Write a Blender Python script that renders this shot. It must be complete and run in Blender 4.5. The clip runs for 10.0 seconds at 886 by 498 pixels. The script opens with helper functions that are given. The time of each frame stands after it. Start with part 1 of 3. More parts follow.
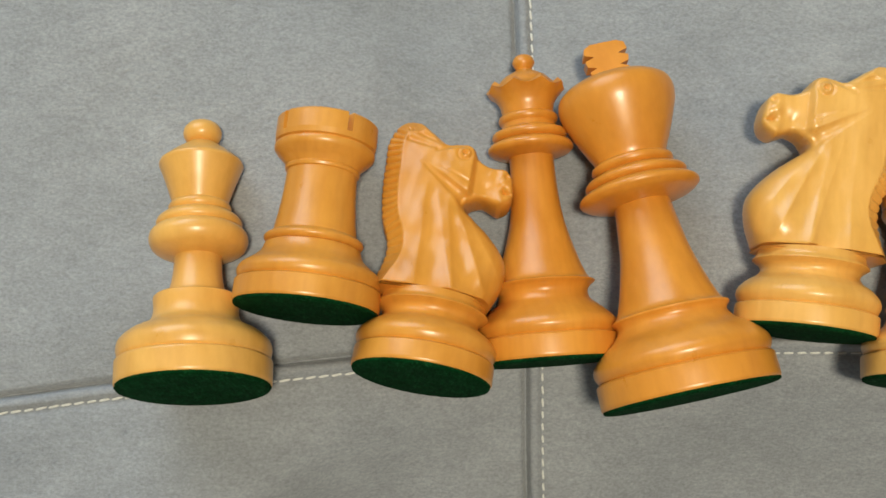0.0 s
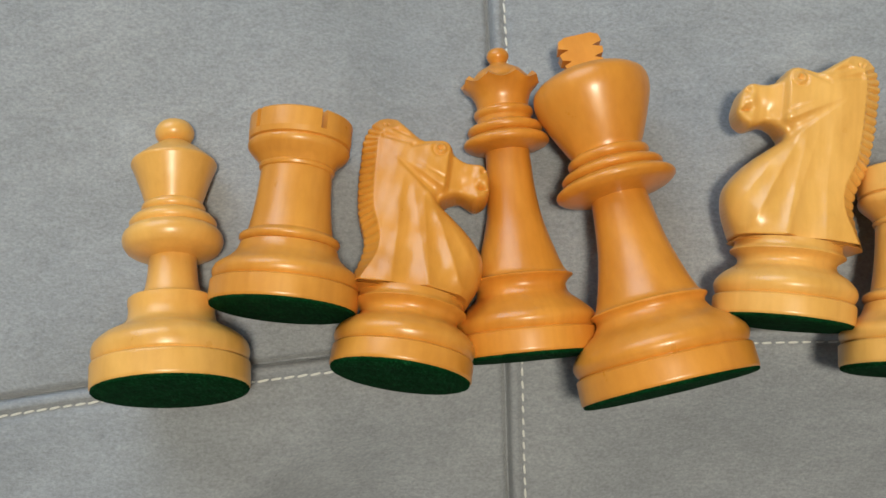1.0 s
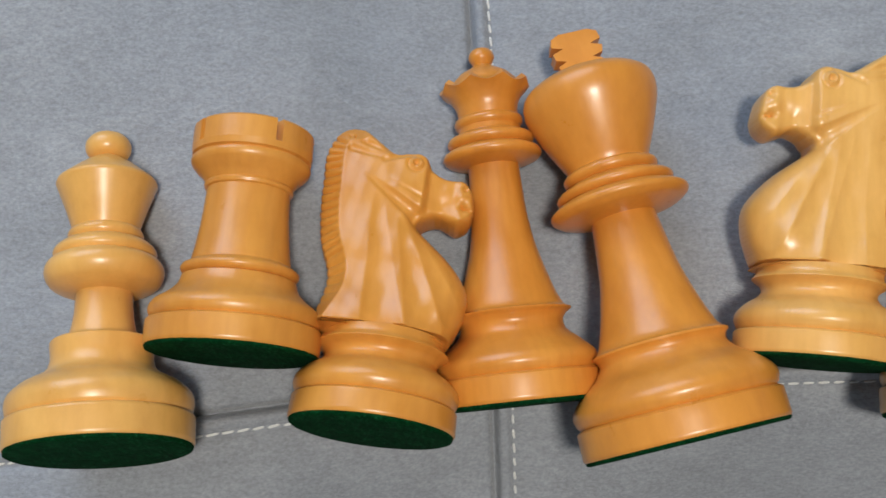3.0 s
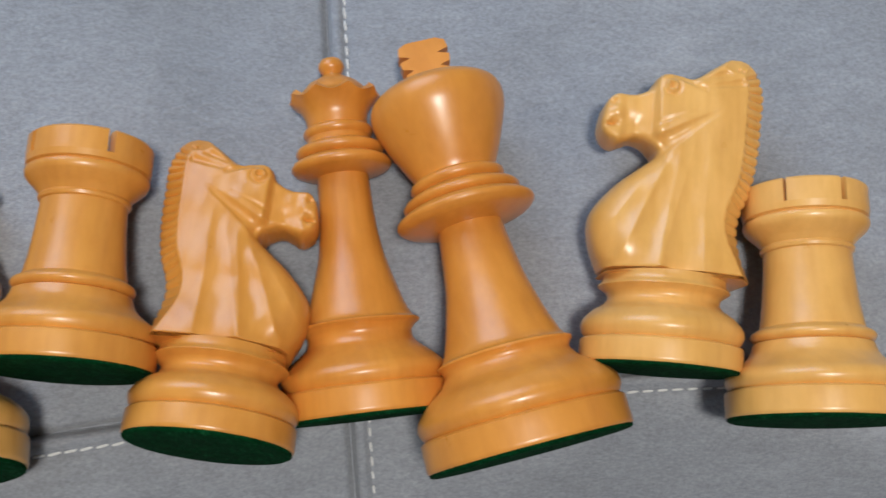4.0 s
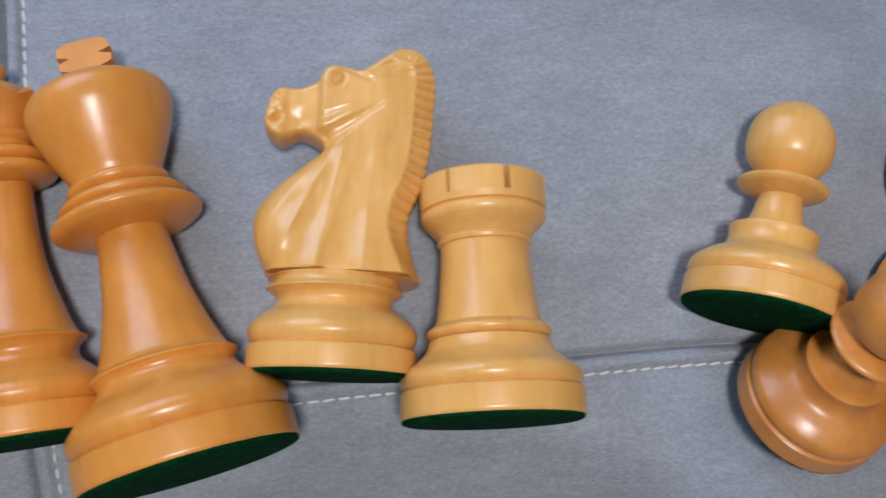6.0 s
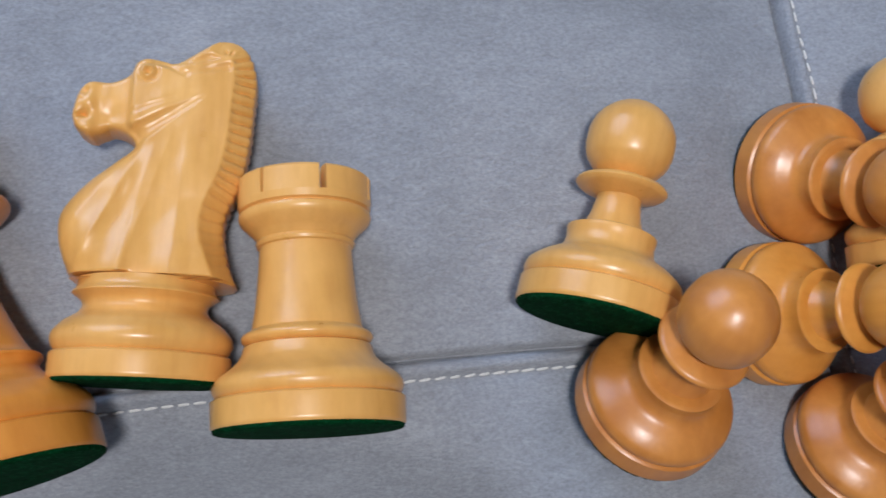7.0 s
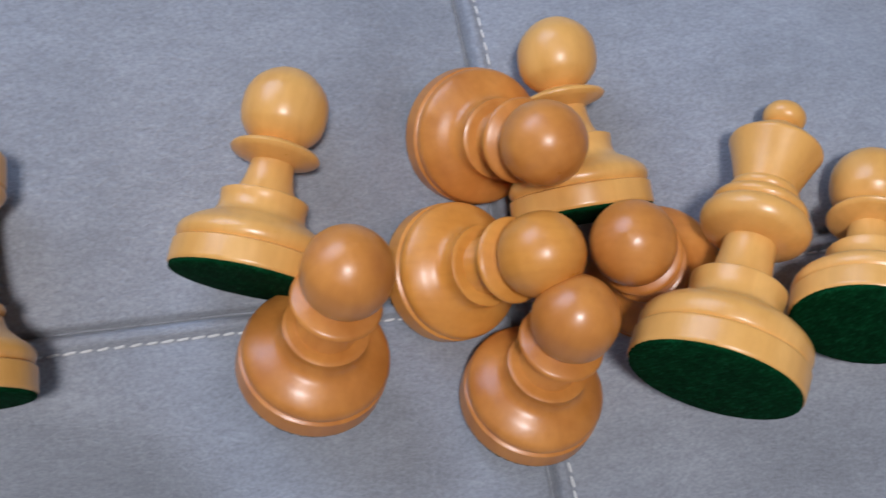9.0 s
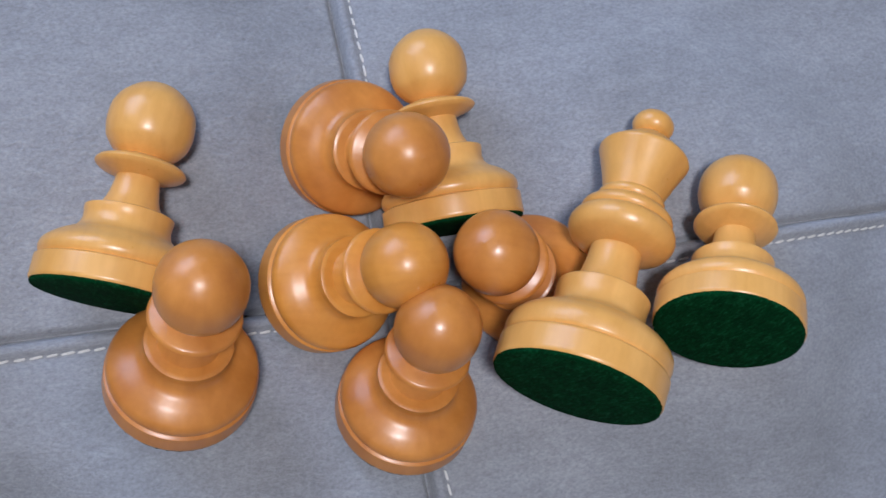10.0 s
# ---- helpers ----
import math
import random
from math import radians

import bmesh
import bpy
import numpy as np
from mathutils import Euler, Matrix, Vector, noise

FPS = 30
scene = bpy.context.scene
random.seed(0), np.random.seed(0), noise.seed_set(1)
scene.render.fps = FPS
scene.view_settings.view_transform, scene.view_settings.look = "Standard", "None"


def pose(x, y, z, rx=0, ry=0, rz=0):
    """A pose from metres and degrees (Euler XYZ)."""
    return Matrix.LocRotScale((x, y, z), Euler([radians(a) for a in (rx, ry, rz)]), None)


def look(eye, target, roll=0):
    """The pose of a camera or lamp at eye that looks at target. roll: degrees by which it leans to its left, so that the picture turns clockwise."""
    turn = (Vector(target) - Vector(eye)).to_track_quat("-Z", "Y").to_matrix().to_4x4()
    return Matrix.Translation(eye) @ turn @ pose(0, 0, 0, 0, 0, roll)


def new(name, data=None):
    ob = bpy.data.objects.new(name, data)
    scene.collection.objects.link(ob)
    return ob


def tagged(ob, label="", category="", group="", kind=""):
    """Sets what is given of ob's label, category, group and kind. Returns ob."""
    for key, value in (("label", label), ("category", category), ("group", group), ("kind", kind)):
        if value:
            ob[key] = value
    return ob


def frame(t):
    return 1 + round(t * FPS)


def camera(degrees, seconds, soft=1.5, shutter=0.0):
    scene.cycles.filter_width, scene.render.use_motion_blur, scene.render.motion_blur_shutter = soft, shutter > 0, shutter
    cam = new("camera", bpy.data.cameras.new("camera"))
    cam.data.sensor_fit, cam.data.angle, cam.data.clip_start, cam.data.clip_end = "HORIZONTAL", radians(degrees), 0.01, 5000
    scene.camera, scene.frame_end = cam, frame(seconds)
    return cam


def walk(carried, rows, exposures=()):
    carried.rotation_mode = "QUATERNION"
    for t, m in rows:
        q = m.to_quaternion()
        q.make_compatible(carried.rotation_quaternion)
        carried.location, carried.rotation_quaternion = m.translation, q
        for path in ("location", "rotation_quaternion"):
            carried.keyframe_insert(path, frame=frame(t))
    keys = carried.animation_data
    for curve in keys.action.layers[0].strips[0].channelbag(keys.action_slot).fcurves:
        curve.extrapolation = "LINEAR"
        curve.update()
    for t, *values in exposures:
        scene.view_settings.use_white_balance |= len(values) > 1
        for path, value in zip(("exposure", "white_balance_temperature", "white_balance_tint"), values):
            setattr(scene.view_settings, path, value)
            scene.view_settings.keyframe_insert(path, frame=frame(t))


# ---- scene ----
# ---- camera ----
cam = camera(46.0, 10.0, 1.5, 0.4)
# seconds, eye (m), turn (degrees)
PATH = [
    (0.0, 0.00607, -0.03184, 0.28426, 6.390, 1.224, 0.000),
    (0.5, 0.00477, -0.03184, 0.28457, 6.686, 0.267, -1.249),
    (1.0, 0.00621, -0.02989, 0.28292, 5.796, 0.118, -1.155),
    (1.5, 0.00102, -0.01964, 0.25306, 4.461, -0.143, -1.118),
    (2.0, 0.00208, -0.01763, 0.24216, 4.591, 0.186, -1.445),
    (3.5, 0.01732, -0.02514, 0.24774, 7.467, -1.743, -2.095),
    (4.0, 0.03279, -0.02469, 0.24452, 7.551, -2.844, -2.748),
    (4.5, 0.04443, -0.02477, 0.24290, 7.601, -3.477, -3.286),
    (5.0, 0.05166, -0.02551, 0.24208, 7.302, -4.122, -3.714),
    (5.5, 0.06993, -0.03011, 0.23912, 8.080, -4.842, -4.132),
    (6.0, 0.09217, -0.03022, 0.23711, 8.597, -5.422, -5.798),
    (7.5, 0.13143, -0.03184, 0.23160, 8.389, -9.372, -6.501),
    (8.0, 0.14583, -0.03496, 0.23573, 8.532, -10.322, -7.515),
    (8.5, 0.16059, -0.04199, 0.24144, 8.640, -10.372, -8.004),
    (9.0, 0.17575, -0.04720, 0.24615, 9.031, -11.629, -9.371),
    (9.5, 0.18874, -0.04652, 0.24851, 9.109, -13.140, -10.103),
    (10.0, 0.19720, -0.04930, 0.25292, 9.429, -13.281, -10.505),
]
LIGHT = [(0.0, 0.05, 6600, 1), (0.5, -0.01, 6500, 2), (1.0, -0.03, 6350, 3), (2.0, -0.05, 6000, 6), (4.0, -0.10, 5600, 10), (6.0, -0.12, 5300, 13), (8.0, -0.12, 5300, 15), (10.0, -0.07, 5200, 17)]
walk(cam, [(t, pose(*p)) for t, *p in PATH], LIGHT)

# ---- world and light ----
world = bpy.data.worlds.new("world")
scene.world = world
world.use_nodes = True
wn = world.node_tree.nodes
sky = wn.new("ShaderNodeTexSky")
sky.sky_type, sky.sun_disc = "NISHITA", False
sky.sun_elevation, sky.sun_rotation = radians(35), radians(-60)
world.node_tree.links.new(sky.outputs[0], wn["Background"].inputs[0])
wn["Background"].inputs[1].default_value = 0.1


def lamp(name, kind, m, power, colour, size=0.1, size_y=None):
    data = bpy.data.lights.new(name, kind)
    data.energy, data.color = power, colour
    if kind == "AREA":
        data.size = size
        if size_y:
            data.shape, data.size_y = "RECTANGLE", size_y
    else:
        data.shadow_soft_size = size
    ob = new(name, data)
    ob.matrix_world = m
    return ob


CEIL, FLOOR = 1.75, -0.45          # heights of ceiling and floor, the seat top being zero
X0, X1, Y0, Y1 = -1.7, 1.9, -1.5, 1.6
# Added fixed spot overhead, standing in for the phone light carried with the camera.
torch_stand_in = lamp("pendant_bulb", "SPOT", pose(0.07, -0.12, 1.05), 35.0, (1.0, 0.88, 0.71), 0.075)
torch_stand_in.data.spot_size, torch_stand_in.data.spot_blend = radians(100), 0.6
lamp("window_daylight", "AREA", look((-0.75, Y1 - 0.08, 1.05), (0.1, 0.0, 0.0)), 24.0, (0.74, 0.86, 1.0), 1.5, 1.2)

# ---- materials ----


def mat(name):
    m = bpy.data.materials.new(name)
    m.use_nodes = True
    nt = m.node_tree
    return m, nt, nt.nodes["Principled BSDF"]


def nd(nt, kind, **inputs):
    n = nt.nodes.new("ShaderNode" + kind)
    for k, v in inputs.items():
        n.inputs[k.replace("_", " ")].default_value = v
    return n


def ramp(nt, fac, stops):
    r = nt.nodes.new("ShaderNodeValToRGB")
    while len(r.color_ramp.elements) < len(stops):
        r.color_ramp.elements.new(0.5)
    for e, (p, c) in zip(r.color_ramp.elements, stops):
        e.position, e.color = p, (*c, 1)
    nt.links.new(fac, r.inputs[0])
    return r.outputs[0]


def coords(nt, scale=(1, 1, 1), shift=(0, 0, 0)):
    tc = nt.nodes.new("ShaderNodeTexCoord")
    mp = nt.nodes.new("ShaderNodeMapping")
    mp.inputs["Scale"].default_value = scale
    mp.inputs["Location"].default_value = shift
    nt.links.new(tc.outputs["Object"], mp.inputs[0])
    return mp.outputs[0]


def noise_tex(nt, vec, scale, detail=4.0, rough=0.55):
    n = nd(nt, "TexNoise", Scale=scale, Detail=detail, Roughness=rough)
    nt.links.new(vec, n.inputs["Vector"])
    return n.outputs["Fac"]


def mix(nt, a, b, fac, blend="MIX"):
    m = nt.nodes.new("ShaderNodeMix")
    m.data_type, m.blend_type = "RGBA", blend
    for sock, v in ((m.inputs[0], fac), (m.inputs[6], a), (m.inputs[7], b)):
        if isinstance(v, (int, float)):
            sock.default_value = v
        elif isinstance(v, tuple):
            sock.default_value = (*v, 1)
        else:
            nt.links.new(v, sock)
    return m.outputs[2]


def bump(nt, height, strength, distance, bsdf):
    b = nd(nt, "Bump", Strength=strength, Distance=distance)
    nt.links.new(height, b.inputs["Height"])
    nt.links.new(b.outputs[0], bsdf.inputs["Normal"])


def wood(name, pale, dark, seed):
    """Satin-varnished boxwood: grain along the piece's own axis, cloudy figure, a few growth rings."""
    m, nt, b = mat(name)
    turn = (seed * 0.37, seed * 0.21, seed * 0.05)
    grain = noise_tex(nt, coords(nt, (1, 1, 0.09), turn), 850, 5, 0.6)
    broad = noise_tex(nt, coords(nt, (1, 1, 0.35), (seed * 0.11, seed, 0)), 60, 4, 0.6)
    cloud = noise_tex(nt, coords(nt, (1, 1, 0.7), (seed * 0.6, 0, seed)), 130, 5, 0.65)
    wave = nd(nt, "TexWave", Scale=95.0 + 9 * (seed % 5), Distortion=7.0, Detail=3.0, Detail_Scale=1.2)
    wave.bands_direction = "DIAGONAL" if seed % 2 else "X"
    nt.links.new(coords(nt, (1, 0.6, 0.14 + 0.05 * (seed % 3)), turn), wave.inputs["Vector"])
    base = ramp(nt, broad, [(0.3, dark), (0.72, pale)])
    col = mix(nt, base, ramp(nt, cloud, [(0.32, (0.83, 0.76, 0.68)), (0.66, (1.06, 1.05, 1.03))]), 0.5, "MULTIPLY")
    col = mix(nt, col, ramp(nt, wave.outputs["Fac"], [(0.1, (0.84, 0.75, 0.64)), (0.55, (1, 1, 1))]), 0.15, "MULTIPLY")
    col = mix(nt, col, ramp(nt, grain, [(0.35, (0.86, 0.80, 0.72)), (0.6, (1, 1, 1))]), 0.17, "MULTIPLY")
    nt.links.new(col, b.inputs["Base Color"])
    nt.links.new(ramp(nt, cloud, [(0.3, (0.27,) * 3), (0.7, (0.42,) * 3)]), b.inputs["Roughness"])
    b.inputs["Specular IOR Level"].default_value = 0.5
    b.inputs["Coat Weight"].default_value = 0.24
    b.inputs["Coat Roughness"].default_value = 0.26
    bump(nt, mix(nt, grain, cloud, 0.5), 0.10, 0.0006, b)
    return m


def felt_material():
    m, nt, b = mat("green_felt")
    v = coords(nt)
    fuzz = noise_tex(nt, coords(nt, (1, 0.3, 1)), 1700, 4, 0.75)
    patch = noise_tex(nt, v, 240, 3)
    col = mix(nt, ramp(nt, fuzz, [(0.30, (0.0012, 0.018, 0.004)), (0.55, (0.004, 0.046, 0.012)), (0.74, (0.022, 0.120, 0.045))]), ramp(nt, patch, [(0.3, (0.6,) * 3), (0.7, (1.15,) * 3)]), 0.8, "MULTIPLY")
    nt.links.new(col, b.inputs["Base Color"])
    b.inputs["Roughness"].default_value = 0.95
    b.inputs["Specular IOR Level"].default_value = 0.04
    bump(nt, fuzz, 0.8, 0.0008, b)
    return m


def suede_material():
    m, nt, b = mat("grey_suede")
    v = coords(nt)
    nap = noise_tex(nt, coords(nt, (0.7, 1, 1)), 1250, 3, 0.75)
    clump = noise_tex(nt, coords(nt, (0.55, 1.2, 1)), 330, 4, 0.68)
    brushed = noise_tex(nt, coords(nt, (0.7, 1.3, 1)), 48, 6, 0.66)
    large = noise_tex(nt, v, 10, 3)
    base = ramp(nt, large, [(0.3, (0.268, 0.278, 0.300)), (0.7, (0.340, 0.350, 0.374))])
    col = mix(nt, base, ramp(nt, brushed, [(0.36, (0.84,) * 3), (0.62, (1.08,) * 3)]), 0.6, "MULTIPLY")
    col = mix(nt, col, ramp(nt, clump, [(0.34, (0.72, 0.72, 0.73)), (0.66, (1.22, 1.22, 1.21))]), 0.25, "MULTIPLY")
    col = mix(nt, col, ramp(nt, nap, [(0.32, (0.62,) * 3), (0.68, (1.32,) * 3)]), 0.52, "MULTIPLY")
    nt.links.new(col, b.inputs["Base Color"])
    b.inputs["Roughness"].default_value = 0.88
    b.inputs["Specular IOR Level"].default_value = 0.2
    b.inputs["Sheen Weight"].default_value = 0.25
    b.inputs["Sheen Roughness"].default_value = 0.5
    bump(nt, mix(nt, nap, clump, 0.5), 0.7, 0.0011, b)
    return m


def plain(name, colour, rough, grain=300.0, metal=0.0):
    m, nt, b = mat(name)
    n = noise_tex(nt, coords(nt), grain, 4)
    c = Vector(colour)
    nt.links.new(ramp(nt, n, [(0.3, tuple(c * 0.85)), (0.7, tuple(c * 1.1))]), b.inputs["Base Color"])
    b.inputs["Roughness"].default_value, b.inputs["Metallic"].default_value = rough, metal
    bump(nt, n, 0.2, 0.001, b)
    return m


FELT = felt_material()
SUEDE = suede_material()
THREAD = plain("pale_thread", (0.74, 0.73, 0.70), 0.8, 3000)
PLASTER = plain("painted_plaster", (0.62, 0.61, 0.58), 0.8, 60)
BOARDS = plain("floor_boards", (0.20, 0.13, 0.08), 0.5, 20)
PAINT = plain("white_paint", (0.75, 0.75, 0.73), 0.5, 40)

# ---- mesh helpers ----


def part(name, bm, material, parent=None, label="", smooth=True):
    me = bpy.data.meshes.new(name)
    bm.to_mesh(me)
    bm.free()
    if material:
        me.materials.append(material)
    if smooth:
        for p in me.polygons:
            p.use_smooth = True
    ob = new(name, me)
    ob.parent = parent
    if label:
        tagged(ob, label)
    return ob


def smooth_profile(pts, step=0.4):
    """Catmull-Rom through (height, radius) points in mm; a third value marks a point as a crisp corner."""
    out = [tuple(pts[0][:2])]
    last = len(pts) - 1
    crisp = [len(p) > 2 or i in (0, last) for i, p in enumerate(pts)]
    flat = [Vector(p[:2]) for p in pts]
    for i in range(last):
        p1, p2 = flat[i], flat[i + 1]
        span = p2 - p1
        t1 = span.copy() if crisp[i] else (p2 - flat[i - 1]) * 0.45
        t2 = span.copy() if crisp[i + 1] else (flat[i + 2] - p1) * 0.45
        for tv in (t1, t2):
            if tv.length > span.length:
                tv *= span.length / tv.length
        n = max(1, min(9, int(span.length / step)))
        for k in range(1, n + 1):
            q = k / n
            h00, h10, h01, h11 = 2 * q**3 - 3 * q**2 + 1, q**3 - 2 * q**2 + q, -2 * q**3 + 3 * q**2, q**3 - q**2
            v = p1 * h00 + t1 * h10 + p2 * h01 + t2 * h11
            out.append((v.x, max(v.y, 0.0)))
    return out


def lathe(profile, seg=64, shape=None):
    """A turned solid from (height, radius) in mm; closed where the radius is nearly zero. shape(h, r, angle) may change a point."""
    bm = bmesh.new()
    rings = []
    for h, r in profile:
        if r < 0.05:
            rings.append([bm.verts.new((0, 0, h / 1000))])
            continue
        ring = []
        for i in range(seg):
            a = 2 * math.pi * i / seg
            hh, rr = shape(h, r, a) if shape else (h, r)
            ring.append(bm.verts.new((rr / 1000 * math.cos(a), rr / 1000 * math.sin(a), hh / 1000)))
        rings.append(ring)
    for a, b in zip(rings, rings[1:]):
        if len(a) == 1 and len(b) == 1:
            continue
        for i in range(seg):
            j = (i + 1) % seg
            if len(a) == 1:
                bm.faces.new((a[0], b[j], b[i]))
            elif len(b) == 1:
                bm.faces.new((a[i], a[j], b[0]))
            else:
                bm.faces.new((a[i], a[j], b[j], b[i]))
    return bm


def turned_parts(root, pts, cuts, material, shapes=None):
    """Splits a turned profile into named parts at the given heights (mm)."""
    prof = smooth_profile(pts)
    lo = -1.0
    for name, hi in cuts:
        seg = [p for p in prof if lo - 0.01 <= p[0] <= hi + 0.01]
        if lo < 0:
            seg = [(0.0, 0.0)] + seg
        bm = lathe(seg, 72, (shapes or {}).get(name))
        turned = part(name, bm, material, root)
        turned.data.set_sharp_from_angle(angle=radians(38))
        lo = seg[-1][0]


def felt_pad(root, radius):
    def fray(h, r, a):
        return h, r + 0.12 * noise.noise(Vector((math.cos(a) * 9, math.sin(a) * 9, radius))) + 0.10 * math.sin(41 * a)
    prof = [(0.0, 0.0), (-0.9, 0.0), (-0.9, radius * 0.5), (-0.85, radius - 0.8), (-0.6, radius - 0.15), (0.0, radius - 0.05)]
    bm = lathe(prof[1:], 96, fray)
    bmesh.ops.recalc_face_normals(bm, faces=bm.faces)
    part("felt_pad", bm, FELT, root, "dark green felt pad glued under the base")


PAWN = [(0.0, 16.6), (0.4, 16.9, 1), (5.1, 16.8), (5.4, 16.4, 1), (5.6, 15.9, 1), (6.1, 16.3), (7.4, 16.6), (9.0, 16.0), (11.0, 13.6), (12.6, 10.8), (13.8, 9.7), (15.6, 9.3), (17.3, 9.5), (17.9, 9.5, 1), (18.2, 8.9, 1), (18.4, 6.8, 1), (21.0, 5.6), (23.6, 5.0), (25.9, 4.7, 1), (26.5, 6.6), (27.4, 9.0), (28.2, 9.8), (29.0, 9.3), (30.0, 6.6), (30.6, 5.2, 1), (32.0, 7.0), (34.2, 8.7), (36.6, 9.35), (39.0, 9.45), (41.6, 9.1), (44.2, 7.8), (46.5, 5.4), (47.8, 2.9), (48.4, 0.0)]
BISHOP = [(0.0, 18.9), (0.4, 19.2, 1), (5.9, 19.3), (6.3, 19.0, 1), (6.6, 18.3, 1), (7.1, 18.7), (9.2, 19.1), (11.2, 18.6), (13.4, 16.4), (15.2, 13.2), (16.8, 11.3), (19.2, 10.6), (22.0, 10.8), (22.9, 10.8, 1), (23.3, 10.4, 1), (23.6, 7.6, 1), (26.5, 6.7), (30.0, 6.2), (34.2, 6.0, 1), (34.8, 8.6), (36.2, 11.4), (38.4, 12.6), (40.4, 12.4), (41.8, 11.2), (42.2, 10.3, 1), (42.8, 10.8), (43.7, 11.0), (44.8, 10.4), (45.9, 9.0), (46.5, 7.4, 1), (47.1, 7.9), (48.0, 8.1), (48.9, 7.7), (49.3, 7.1, 1), (54.8, 8.9), (59.6, 10.7), (60.4, 11.0), (61.0, 10.8, 1), (64.4, 7.0), (67.3, 3.2, 1), (68.0, 4.3), (69.3, 5.0), (71.0, 4.95), (72.7, 3.8), (73.6, 1.9), (73.9, 0.0)]
ROOK = [(0.0, 18.5), (0.4, 18.8, 1), (5.2, 18.8), (5.6, 18.4, 1), (5.8, 17.7, 1), (6.3, 18.2), (7.8, 18.6), (9.4, 17.8), (11.2, 15.4), (13.0, 13.5), (14.6, 12.7), (15.6, 12.4), (15.9, 11.7, 1), (16.3, 12.4), (17.1, 12.9), (17.9, 12.6), (18.5, 11.6, 1), (19.0, 10.9, 1), (24.0, 10.1), (30.0, 9.5), (35.4, 9.2, 1), (35.7, 9.7), (36.3, 9.9), (36.9, 9.6, 1), (38.2, 10.6), (39.4, 11.9), (40.6, 13.0), (41.6, 13.3), (42.1, 13.2, 1), (42.4, 12.5, 1), (42.7, 12.5, 1), (43.0, 13.2, 1)]
QUEEN = [(0.0, 17.5), (0.4, 17.8, 1), (5.3, 17.7), (5.7, 17.3, 1), (5.9, 16.7, 1), (6.4, 17.1), (8.0, 17.6), (9.6, 17.0), (12.0, 14.5), (14.5, 11.6), (16.6, 11.1), (18.0, 12.0), (18.7, 13.0), (19.0, 13.1, 1), (19.5, 12.0, 1), (20.5, 11.3), (23.3, 10.1), (33.3, 7.2), (40.6, 6.1), (48.0, 5.7), (51.4, 5.6, 1), (51.8, 7.6), (52.7, 10.2), (53.6, 10.9), (54.6, 10.5), (55.4, 9.0), (55.7, 8.4, 1), (56.2, 9.2), (57.0, 9.6), (57.9, 9.2), (58.7, 7.4), (59.1, 6.9, 1), (59.7, 6.9), (60.2, 6.9, 1), (60.7, 7.4), (61.4, 7.6), (62.2, 7.3), (62.7, 6.5, 1), (65.4, 7.0), (68.0, 8.6), (69.9, 10.2, 1), (70.9, 9.1)]
KING = [(0.0, 21.7), (0.4, 22.0, 1), (6.0, 21.9), (6.4, 21.5, 1), (6.7, 20.8, 1), (7.2, 21.3), (9.0, 21.9), (10.8, 21.4), (13.7, 18.8), (16.2, 15.3), (18.4, 13.7), (19.6, 13.9), (20.4, 14.7), (20.8, 14.7, 1), (21.3, 13.7, 1), (22.6, 12.8), (27.8, 11.0), (36.4, 8.8), (45.1, 7.6), (49.5, 7.1, 1), (49.9, 9.4), (51.0, 13.6), (52.2, 15.3), (53.2, 15.3), (54.4, 13.6), (55.0, 11.9, 1), (55.6, 12.8), (56.4, 13.1), (57.3, 12.4), (58.2, 10.4), (58.7, 9.5, 1), (59.3, 10.3), (60.1, 10.6), (60.9, 10.3), (61.6, 9.1, 1), (62.6, 9.4), (68.4, 12.1), (75.0, 14.7), (78.2, 15.2), (80.8, 14.5), (82.8, 11.9), (84.5, 7.3), (85.4, 3.4)]
KNIGHT_BASE = [(0.0, 17.3), (0.4, 17.6, 1), (4.7, 17.5), (5.1, 17.1, 1), (5.3, 16.5, 1), (5.8, 17.0), (7.4, 17.6), (9.0, 17.2), (11.0, 15.4), (12.6, 13.0), (14.0, 12.1), (15.2, 12.5), (16.0, 13.6), (16.5, 14.3, 1), (16.8, 14.2, 1), (17.4, 13.6), (18.2, 13.3), (19.4, 13.3, 1), (19.6, 0.0)]


def lying(x, y, z, heading, elev, spin=0.0):
    """Pose of a piece whose base centre is at x, y, z (mm); its axis points along heading (degrees left of +y), elev degrees up."""
    return pose(x / 1000, y / 1000, z / 1000) @ pose(0, 0, 0, 0, 0, heading) @ pose(0, 0, 0, elev - 90, 0, 0) @ pose(0, 0, 0, 0, 0, spin)


def sized(across, along):
    """Hand-turned pieces differ: scale across and along the axis."""
    return Matrix.Diagonal((across, across, along, 1))


def piece(name, label, m, group=""):
    root = new(name)
    root.matrix_world = m
    root.empty_display_size = 0.02
    return tagged(root, label, "chess piece", group)


def make_pawn(label, m, material):
    root = piece("pawn", label, m, "pale wooden pawns")
    turned_parts(root, PAWN, [("base", 18.3), ("stem", 25.9), ("collar", 30.6), ("head", 60)], material)
    felt_pad(root, 16.6)
    return root


def make_bishop(label, m, material):
    root = piece("bishop", label, m, "pale wooden bishops")
    turned_parts(root, BISHOP, [("base", 23.4), ("stem", 34.2), ("collar", 49.3), ("mitre", 67.3), ("finial", 80)], material)
    felt_pad(root, 18.9)
    return root


